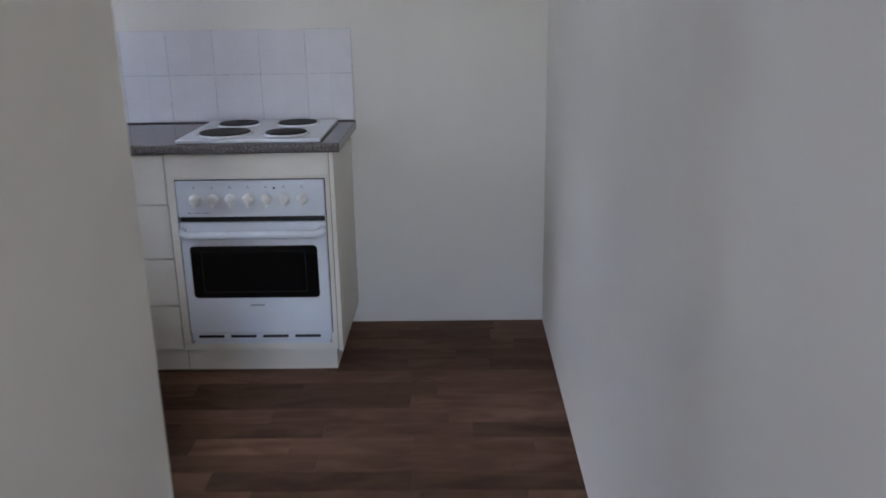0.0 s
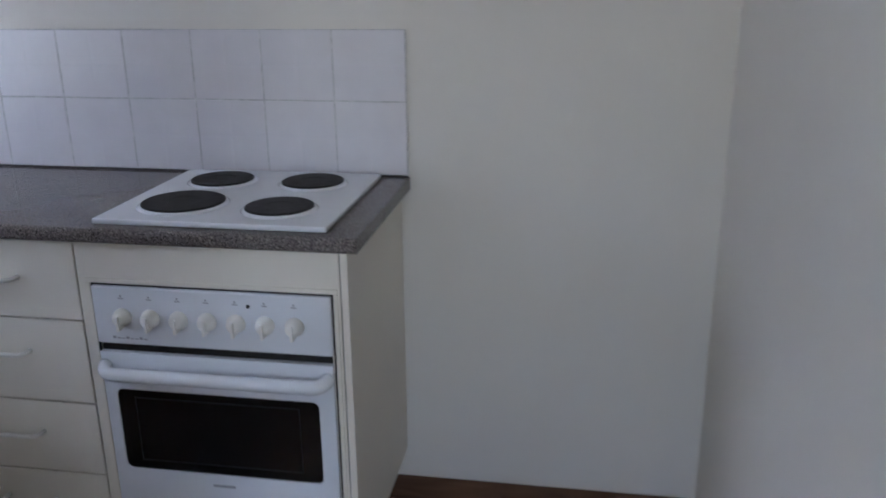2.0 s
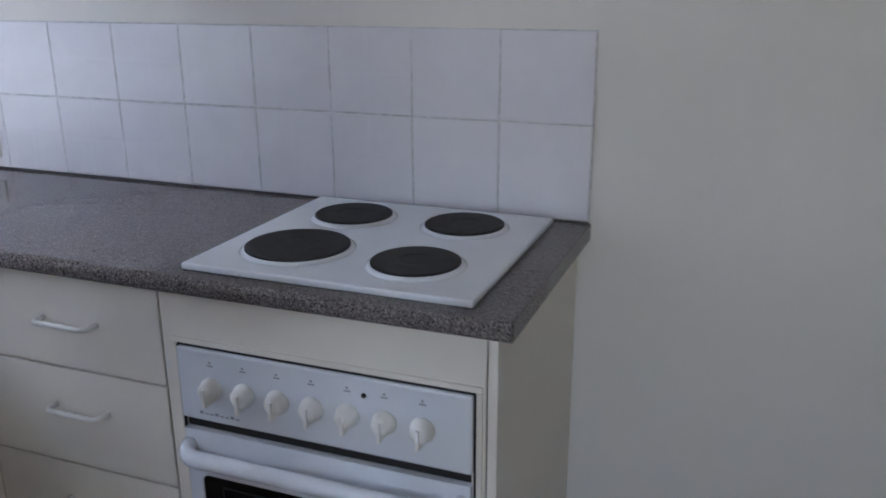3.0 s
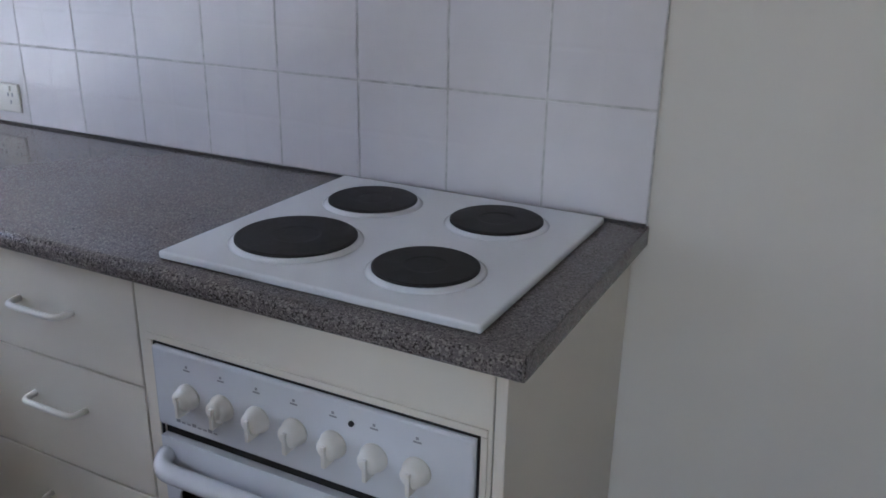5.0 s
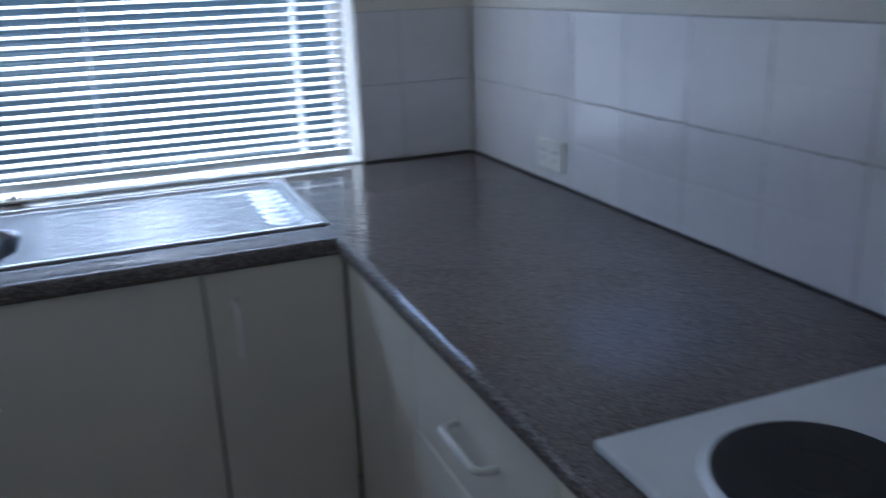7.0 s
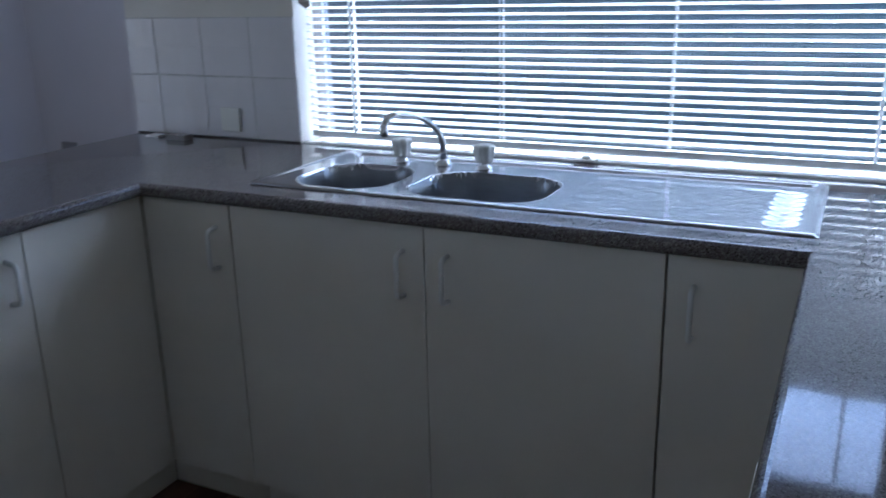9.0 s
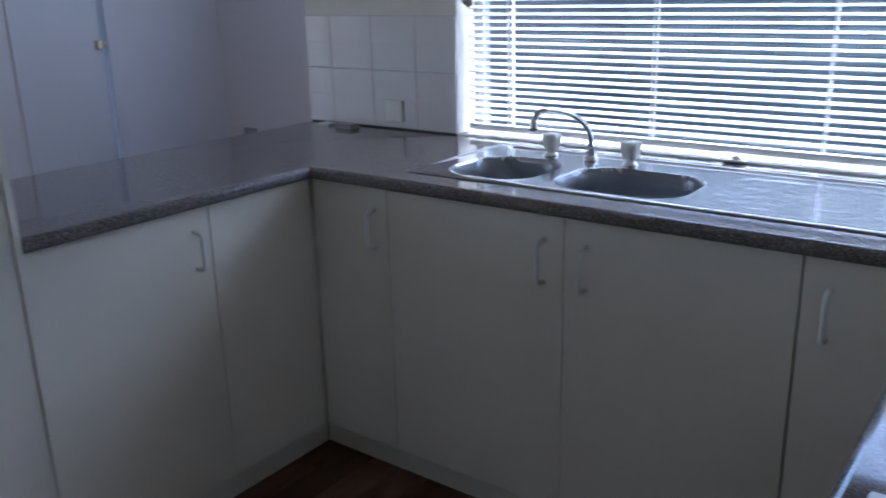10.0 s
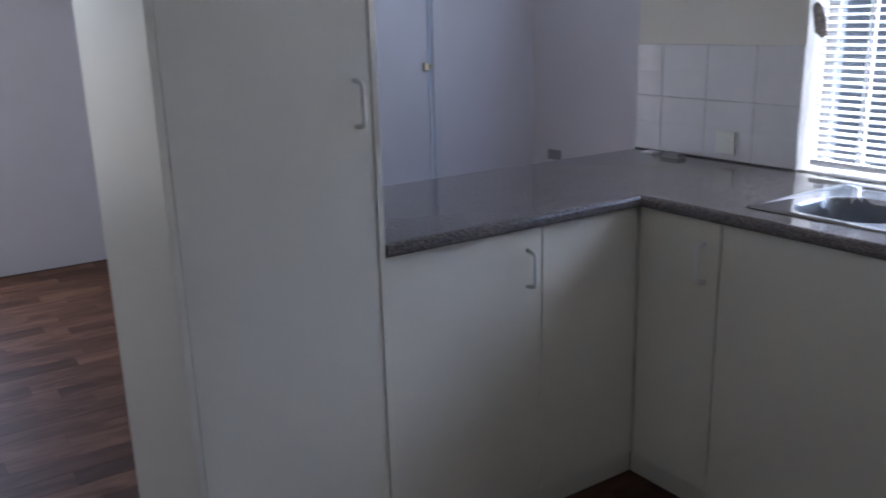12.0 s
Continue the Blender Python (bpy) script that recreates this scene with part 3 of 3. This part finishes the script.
# ---- worktop with the sink cut-out ----
def worktop_mesh():
    cut = (-1.94, -1.535, -1.80, -0.60)
    xs = sorted({XW + 0.001, cut[0], cut[1], WX, -0.613, 0.003})
    ys = sorted({YP1, YP0, cut[2], cut[3], WY, -0.001})

    def inside(x, y):
        if cut[0] < x < cut[1] and cut[2] < y < cut[3]:
            return False
        return y > WY or x < WX or (y < YP0 and x < -0.613)

    bm = bmesh.new()
    verts = {}

    def v(x, y):
        if (x, y) not in verts:
            verts[x, y] = bm.verts.new((x, y, TOP))
        return verts[x, y]

    for x0, x1 in zip(xs, xs[1:]):
        for y0, y1 in zip(ys, ys[1:]):
            if inside((x0 + x1) / 2, (y0 + y1) / 2):
                bm.faces.new((v(x0, y0), v(x1, y0), v(x1, y1), v(x0, y1)))
    top = bm.faces[:]
    r = bmesh.ops.extrude_face_region(bm, geom=top)
    low = [g for g in r["geom"] if isinstance(g, bmesh.types.BMVert)]
    for w in low:
        w.co.z -= THICK
    bmesh.ops.recalc_face_normals(bm, faces=bm.faces[:])
    bm.edges.ensure_lookup_table()

    def front(e):
        a, b = e.verts[0].co, e.verts[1].co
        if abs(a.z - b.z) > 1e-6 or len(e.link_faces) != 2:
            return False
        if not any(abs(f.normal.z) < 0.5 for f in e.link_faces):
            return False
        on = lambda p, q, c: abs(p - c) < 1e-4 and abs(q - c) < 1e-4
        return (on(a.y, b.y, WY) and min(a.x, b.x) > WX - 1e-4) or on(a.x, b.x, WX) or (on(a.y, b.y, YP0)) or on(a.y, b.y, YP1)
    edges = [e for e in bm.edges if front(e)]
    bmesh.ops.bevel(bm, geom=edges, offset=0.014, segments=5, affect="EDGES", profile=0.5)
    return bm


worktop = thing("worktop", "speckled grey-brown laminate worktop with rounded front edge", "worktop")
top_slab = part("top_slab", worktop_mesh(), WORKTOP, worktop)
top_slab.data.materials.append(WORKTOP_LIT_EDGE)
# Edge faces take the copy with front light in its flecks.
for p in top_slab.data.polygons:
    if p.normal.z < 0.9:
        p.material_index = 1
part("end_strip", boxes((0.0033, 0.0045, WY + 0.012, -0.004, TOP - THICK + 0.002, TOP - 0.001)), WORKTOP, worktop, "thin laminate strip on the cut end")
SEAL = material("dark_sealant", (0.05, 0.042, 0.040), 0.6, vary=0.2, scale=40)
part("sealant_bead", boxes((XW + 0.016, 0.0, -0.0115, -0.0072, TOP, TOP + 0.0045)), SEAL, worktop, "dark sealant along the tiles")
part("sealant_bead", boxes((XW + 0.0072, XW + 0.0115, WIN_Y1, -0.014, TOP, TOP + 0.0045)), SEAL, worktop, "dark sealant along the tiles")
part("sealant_bead", boxes((XW + 0.0072, XW + 0.0115, YP1 + 0.004, WIN_Y0, TOP, TOP + 0.0045)), SEAL, worktop, "dark sealant along the tiles")

# ---- cooktop ----
cooktop = thing("cooktop", "white enamelled electric cooktop with four black solid hotplates", "cooktop")
HX0, HX1, HY0, HY1 = -0.592, -0.066, -0.521, -0.028
part("hob_plate", boxes((HX0, HX1, HY0, HY1, TOP + 0.0005, TOP + 0.013), bevel=0.004, seg=3), ENAMEL, cooktop)
for x, y, r in ((-0.445, -0.380, 0.094), (-0.212, -0.393, 0.077), (-0.446, -0.157, 0.078), (-0.211, -0.153, 0.077)):
    part("collar", turned([(r + 0.011, TOP + 0.0125), (r + 0.0065, TOP + 0.0145), (r + 0.005, TOP + 0.0168), (r + 0.002, TOP + 0.018), (r - 0.002, TOP + 0.018)], (x, y, 0), seg=48), ENAMEL, cooktop, "raised white enamel collar", smooth=True)
    part("hotplate", turned([(r, TOP + 0.0170), (r, TOP + 0.0205), (r - 0.003, TOP + 0.0222), (r * 0.42, TOP + 0.0222), (r * 0.36, TOP + 0.0214), (0.004, TOP + 0.0214)], (x, y, 0), seg=48), IRON, cooktop, "black cast-iron hotplate")


# ---- sink ----
def sink_mesh():
    x0, x1, y0, y1 = -1.958, -1.511, -1.826, -0.543
    nx, ny = 90, 262
    bm = bmesh.new()

    def sd(x, y, a0, a1, b0, b1, r):
        qx = abs(x - (a0 + a1) / 2) - (a1 - a0) / 2 + r
        qy = abs(y - (b0 + b1) / 2) - (b1 - b0) / 2 + r
        return math.hypot(max(qx, 0), max(qy, 0)) + min(max(qx, qy), 0) - r

    def step(t):
        t = max(0.0, min(1.0, t))
        return t * t * (3 - 2 * t)

    def height(x, y):
        edge = min(x - x0, x1 - x, y - y0, y1 - y)
        z = TOP + 0.0015 + 0.005 * step(edge / 0.010) - 0.003 * step((edge - 0.014) / 0.012)
        for b0, b1, depth in ((-1.750, -1.492, 0.13), (-1.440, -1.102, 0.16)):
            d = sd(x, y, -1.812, -1.546, b0, b1, 0.095)
            z -= depth * step(-d / 0.016)
        d = sd(x, y, -1.875, -1.550, -1.060, -0.575, 0.03)
        if d < 0:
            inn = step(-d / 0.02)
            z -= 0.002 * inn
            fan = step((y + 0.655) / 0.02)
            z += 0.0005 * inn * (1 - fan) * math.sin((x + 1.555) * 2 * math.pi / 0.026 + 1.6 * math.sin((y + 0.6) * 13 + 4 * math.sin(x * 31))) * (0.55 + 0.45 * math.sin(y * 47 + x * 90))
            z += 0.0032 * inn * fan * math.sin((x + 0.011 * math.sin(y * 2 * math.pi / 0.060)) * 2 * math.pi / 0.041)
            z += 0.0005 * inn * math.sin(y * 31 + 3 * math.sin(x * 23)) * math.sin(x * 57 + 2 * math.sin(y * 11))
            z += 0.002 * step((y + 0.655) / 0.07) * inn
        d = sd(x, y, -1.946, -1.910, -1.770, -0.570, 0.012)
        z -= 0.007 * step(-d / 0.007)
        return z
    grid = [[bm.verts.new((x0 + (x1 - x0) * i / nx, y0 + (y1 - y0) * j / ny, height(x0 + (x1 - x0) * i / nx, y0 + (y1 - y0) * j / ny))) for j in range(ny + 1)] for i in range(nx + 1)]
    for i in range(nx):
        for j in range(ny):
            bm.faces.new((grid[i][j], grid[i + 1][j], grid[i + 1][j + 1], grid[i][j + 1]))
    return bm


sink = thing("sink", "stainless steel double-bowl sink with drainer set in the worktop", "sink")
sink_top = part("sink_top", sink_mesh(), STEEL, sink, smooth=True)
sink_top.data.materials.append(BOWL_SHADED)
# Faces inside the bowls take the steel with shade in its colour.
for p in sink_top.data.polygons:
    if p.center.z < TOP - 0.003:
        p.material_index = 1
for x, y, z in ((-1.68, -1.613, TOP - 0.126), (-1.68, -1.268, TOP - 0.156)):
    part("drain", turned([(0.035, 0), (0.035, 0.003), (0.028, 0.004), (0.024, 0.001), (0.004, 0.001)], (x, y, z), seg=24), CHROME, sink, "round chrome drain")

spout = thing("tap_spout", "chrome gooseneck swivel spout on the sink", "tap")
SX, SY = -1.870, -1.470
part("flange", turned([(0.024, 0), (0.024, 0.004), (0.017, 0.014), (0.013, 0.016)], (SX, SY, TOP + 0.003), seg=28), CHROME, spout, smooth=True)
part("collar_nut", turned([(0.0135, 0), (0.0135, 0.018), (0.010, 0.022)], (SX, SY, TOP + 0.018), seg=6), CHROME, spout)
tip = Vector((-1.690, -1.544, 0))
neck = [(SX, SY, TOP + 0.03)]
bends = [(0.0, 0.03), (0.01, 0.065), (0.10, 0.098), (0.30, 0.128), (0.55, 0.146), (0.78, 0.152), (0.93, 0.145), (0.995, 0.122)]
for i in range(len(bends) - 1):
    p0, p1, p2, p3 = (Vector(bends[max(0, min(len(bends) - 1, i + j))]) for j in (-1, 0, 1, 2))
    for k in range(1, 7):
        t = k / 6
        c = 0.5 * (2 * p1 + (p2 - p0) * t + (2 * p0 - 5 * p1 + 4 * p2 - p3) * t * t + (3 * p1 - p0 - 3 * p2 + p3) * t ** 3)
        p = Vector((SX, SY, 0)).lerp(tip, c.x)
        neck.append((p.x, p.y, TOP + c.y))
part("neck", tube(neck, 0.0085, 14), CHROME, spout, smooth=True)
end = Vector(neck[-1])
part("nozzle", turned([(0.010, -0.018), (0.0115, -0.016), (0.0115, 0.004), (0.0085, 0.010)], tuple(end), seg=20), CHROME, spout, smooth=True)


def fluted(r0, r1, z0, z1, x, y):
    bm = bmesh.new()
    seg, rings = 48, []
    for i in range(9):
        t = i / 8
        r = (r0 + (r1 - r0) * t) * (1 - 0.25 * max(0, t - 0.85) / 0.15)
        ring = []
        for k in range(seg):
            a = 2 * math.pi * k / seg
            rr = r * (1 + 0.19 * math.cos(6 * a + 0.9 * t))
            ring.append(bm.verts.new((x + rr * math.cos(a), y + rr * math.sin(a), z0 + (z1 - z0) * t)))
        rings.append(ring)
    for a, b in zip(rings, rings[1:]):
        for k in range(seg):
            bm.faces.new((a[k], a[(k + 1) % seg], b[(k + 1) % seg], b[k]))
    bm.faces.new(rings[0][::-1])
    bm.faces.new(rings[-1])
    return bm


for x, y in ((-1.876, -1.595), (-1.862, -1.350)):
    th = thing("pillar_tap", "clouded white fluted acrylic tap on a chrome base", "tap", "pair of taps on the sink")
    part("flange", turned([(0.024, 0), (0.023, 0.004), (0.015, 0.010), (0.012, 0.018)], (x, y, TOP + 0.003), seg=28), CHROME, th, smooth=True)
    part("knob", fluted(0.018, 0.026, TOP + 0.020, TOP + 0.066, x, y), ACRYLIC, th, smooth=True)

# ---- venetian blind ----
blind = thing("venetian_blind", "white aluminium venetian blind, lowered with open slats", "blind")
BX, BY0, BY1 = XW - 0.045, WIN_Y0 + 0.020, WIN_Y1 - 0.018
part("headrail", boxes((BX - 0.014, BX + 0.014, BY0, BY1, WIN_Z1 - 0.03, WIN_Z1 - 0.002), bevel=0.002), SLATM, blind)
part("bottom_rail", boxes((BX - 0.012, BX + 0.012, BY0, BY1, 0.9190, 0.9360), bevel=0.002), SLATM, blind)


def slat_mesh():
    bm = bmesh.new()
    tilt = radians(-14)
    rows = []
    for i in range(6):
        u = -0.0125 + 0.025 * i / 5
        h = 0.0022 * (1 - (u / 0.0125) ** 2)
        rows.append([(u * math.cos(tilt) - h * math.sin(tilt), h * math.cos(tilt) + u * math.sin(tilt))])
    up, dn = [], []
    for (x, z), in rows:
        up.append([bm.verts.new((x, y, z + 0.0004)) for y in (BY0, BY1)])
        dn.append([bm.verts.new((x, y, z - 0.0004)) for y in (BY0, BY1)])
    for i in range(5):
        bm.faces.new((up[i][0], up[i + 1][0], up[i + 1][1], up[i][1]))
        bm.faces.new((dn[i][0], dn[i][1], dn[i + 1][1], dn[i + 1][0]))
    for i in (0, 5):
        bm.faces.new((up[i][0], up[i][1], dn[i][1], dn[i][0]))
    bmesh.ops.recalc_face_normals(bm, faces=bm.faces[:])
    return bm


PITCH = 0.0215
first = part("slat", slat_mesh(), SLATM, blind)
first.location = (BX, 0, 0.954)
k = 1
while 0.954 + PITCH * k < WIN_Z1 - 0.035:
    s = new("slat", first.data)
    s.parent = blind
    s.location = (BX, 0, 0.954 + PITCH * k)
    k += 1
for y in (-1.862, -1.392, -0.930, -0.455):
    half = 0.004 if y in (-1.862, -0.455) else 0.0012
    part("ladder_cord", boxes((BX + 0.0135, BX + 0.0145, y - half, y + half, 0.93, WIN_Z1 - 0.03), (BX - 0.0145, BX - 0.0135, y - half, y + half, 0.93, WIN_Z1 - 0.03)), TAPE, blind, "white woven ladder tape")

clip = thing("blind_bracket", "small white plastic hold-down bracket on the window sill", "bracket")
part("base", boxes((-2.056, -2.022, -1.162, -1.106, 0.9042, 0.910), bevel=0.0015), PLASTIC, clip)
part("hook", turned([(0.011, 0.910), (0.011, 0.917), (0.008, 0.9195), (0.003, 0.920)], (-2.040, -1.134, 0), seg=20), PLASTIC, clip, smooth=True)

# ---- power points ----
def outlet(name, label, m, mat, w=0.113, h=0.070, holes=True):
    """A switched double power point; it faces -y before m."""
    o = thing(name, label, "power outlet")
    part("plate", boxes((-w / 2, w / 2, -0.009, -0.0005, -h / 2, h / 2), bevel=0.003), mat, o)
    if holes:
        for sx in (-0.028, 0.028):
            part("socket", boxes((sx - 0.010, sx - 0.006, -0.0096, -0.0085, 0.004, 0.013), (sx + 0.006, sx + 0.010, -0.0096, -0.0085, 0.004, 0.013), (sx - 0.002, sx + 0.002, -0.0096, -0.0085, -0.014, -0.005)), PRINT, o)
            part("switch", boxes((sx - 0.005, sx + 0.005, -0.013, -0.0085, 0.018, 0.030), bevel=0.001), mat, o)
    o.matrix_world = m
    return o


outlet("power_outlet", "white double power point on the tiled splashback", pose(-1.599, -0.0068, 0.966), PLASTIC)
outlet("power_outlet", "white blank wall plate on the tiles beside the window", pose(XW + 0.0068, -2.295, 0.962, 0, 0, 90), PLASTIC, w=0.075, h=0.075, holes=False)
outlet("power_outlet", "grey power point low on the living room wall", pose(XL, -5.60, 0.298, 0, 0, 90), GREYP, w=0.15, h=0.08)

# ---- small things ----
tagged(part("small_box", boxes((-1.992, -1.950, -2.500, -2.425, TOP, TOP + 0.016), bevel=0.001), GREYP), "small grey and white box on the worktop", "box")
tagged(part("tile_offcut", boxes((-2.012, -1.968, -2.605, -2.550, TOP, TOP + 0.007), bevel=0.001), TILE), "small white tile offcut on the worktop", "offcut")


def cord_pull():
    """A small flat tapered pull, folded and worn, on a thin cord."""
    bm = bmesh.new()
    rows = [(1.398, 0.006, 0.004), (1.388, 0.014, 0.007), (1.366, 0.017, 0.008), (1.340, 0.019, 0.009), (1.318, 0.019, 0.007), (1.303, 0.008, 0.003)]
    rings = []
    for i, (z, w, d) in enumerate(rows):
        cy = -2.006 + 0.30 * (1.398 - z) + 0.003 * math.sin(4 * i)
        cx = XW + 0.014 + 0.003 * math.cos(3 * i)
        rings.append([bm.verts.new((cx + sx * d, cy + sy * w, z + 0.004 * sy)) for sx, sy in ((-1, -0.7), (-0.4, -1), (0.6, -0.9), (1, 0), (0.5, 1), (-0.6, 0.9), (-1, 0.3))])
    for p, q in zip(rings, rings[1:]):
        for k in range(7):
            bm.faces.new((p[k], p[(k + 1) % 7], q[(k + 1) % 7], q[k]))
    bm.faces.new(rings[0][::-1])
    bm.faces.new(rings[-1])
    bmesh.ops.recalc_face_normals(bm, faces=bm.faces[:])
    return bm


pull = thing("blind_cord_pull", "worn grey cord pull hanging beside the window", "cord pull")
part("pull", cord_pull(), CLOTH, pull, smooth=False)
part("cord", tube([(XW + 0.012, -2.012, 2.0), (XW + 0.012, -2.010, 1.7), (XW + 0.014, -2.006, 1.396)], 0.0012, 6), TAPE, pull, "thin white cord")

# ---- tiles of the splashback ----
TW, T1, T2 = 0.1900, 1.096, 1.276


def tile_mesh(w, h):
    bm = boxes((0, w, -0.0070, -0.0030, 0, h), bevel=0.0018, seg=1)
    me = bpy.data.meshes.new("tile")
    bm.to_mesh(me)
    bm.free()
    me.materials.append(TILE)
    return me


def tiled(name, label, length, m, start):
    """Two rows of square tiles on a grout bed, along +x from the origin; start: the width of the first tile."""
    bed = part(name, boxes((0, length, -0.0060, -0.0005, TOP + 0.001, T2)), GROUT)
    tagged(bed, label, "splashback", kind="structure")
    meshes = {}
    cuts, x = [0.0], start
    while x < length - 0.004:
        cuts.append(x)
        x += TW
    cuts.append(length)
    for z0, z1 in ((TOP + 0.004, T1), (T1, T2)):
        for a, b in zip(cuts, cuts[1:]):
            key = (round(b - a, 4), round(z1 - z0, 4))
            if key not in meshes:
                meshes[key] = tile_mesh(b - a - 0.0022, z1 - z0 - 0.0022)
            t = new("tile", meshes[key])
            t.parent = bed
            t.location = (a + 0.0011, 0, z0 + 0.0011)
    bed.matrix_world = m
    return bed


tiled("splashback_north", "white glazed square tiles with grey grout", -XW - 0.010, pose(XW + 0.010, 0, 0), (-XW - 0.010) % TW)
tiled("splashback_west", "white glazed square tiles between window and corner", -0.011 - WIN_Y1, pose(XW, WIN_Y1, 0, 0, 0, 90), (-0.011 - WIN_Y1) % TW)
tiled("splashback_west", "white glazed square tiles beside the window", WIN_Y0 - YP1 - 0.002, pose(XW, YP1 + 0.002, 0, 0, 0, 90), 0.12)

# ---- floor planks ----
PW = 0.104
rng = random.Random(4)
plank_meshes = {}


def plank_data(length):
    key = round(length, 3)
    if key not in plank_meshes:
        bm = boxes((0, length - 0.0008, 0, PW - 0.0008, -0.004, 0.0), bevel=0.0004, seg=1)
        me = bpy.data.meshes.new("plank")
        bm.to_mesh(me)
        bm.free()
        me.materials.append(PLANK)
        plank_meshes[key] = me
    return plank_meshes[key]


far_verts, far_faces = [], []
y = -0.002
while y - PW > YS - 0.05:
    x = XE - rng.uniform(0.1, 0.6)
    row = [(x, XE)]
    while x > XL:
        n = rng.choice((0.32, 0.40, 0.50, 0.62))
        row.append((max(x - n, XL), x))
        x -= n
    for a, b in row:
        hidden = (b < WX - 0.08 and y > YP0) or (y > WY + 0.2 and b < -0.1) or (YP1 + 0.15 < y - PW and y < YP0 - 0.2 and b < -0.2)
        if b - a < 0.02 or hidden or (y > YP1 + 0.14 and b < XW):
            continue
        if y > -3.2 and b > -1.6:
            p = new("plank", plank_data(b - a))
            p.parent = floor
            p.location = (a, y - PW, 0)
        else:
            i = len(far_verts)
            far_verts += [(u, v, w) for w in (-0.003, 0.0) for u, v in ((a, y - PW), (b - 0.0008, y - PW), (b - 0.0008, y - 0.0008), (a, y - 0.0008))]
            far_faces += [(i + 4, i + 5, i + 6, i + 7)] + [(i + k, i + (k + 1) % 4, i + 4 + (k + 1) % 4, i + 4 + k) for k in range(4)]
    y -= PW
far = bpy.data.meshes.new("planks")
far.from_pydata(far_verts, [], far_faces)
far.materials.append(plank_material(joined=True))
far_planks = new("planks", far)
far_planks.parent = floor
tagged(far_planks, kind="stuff")
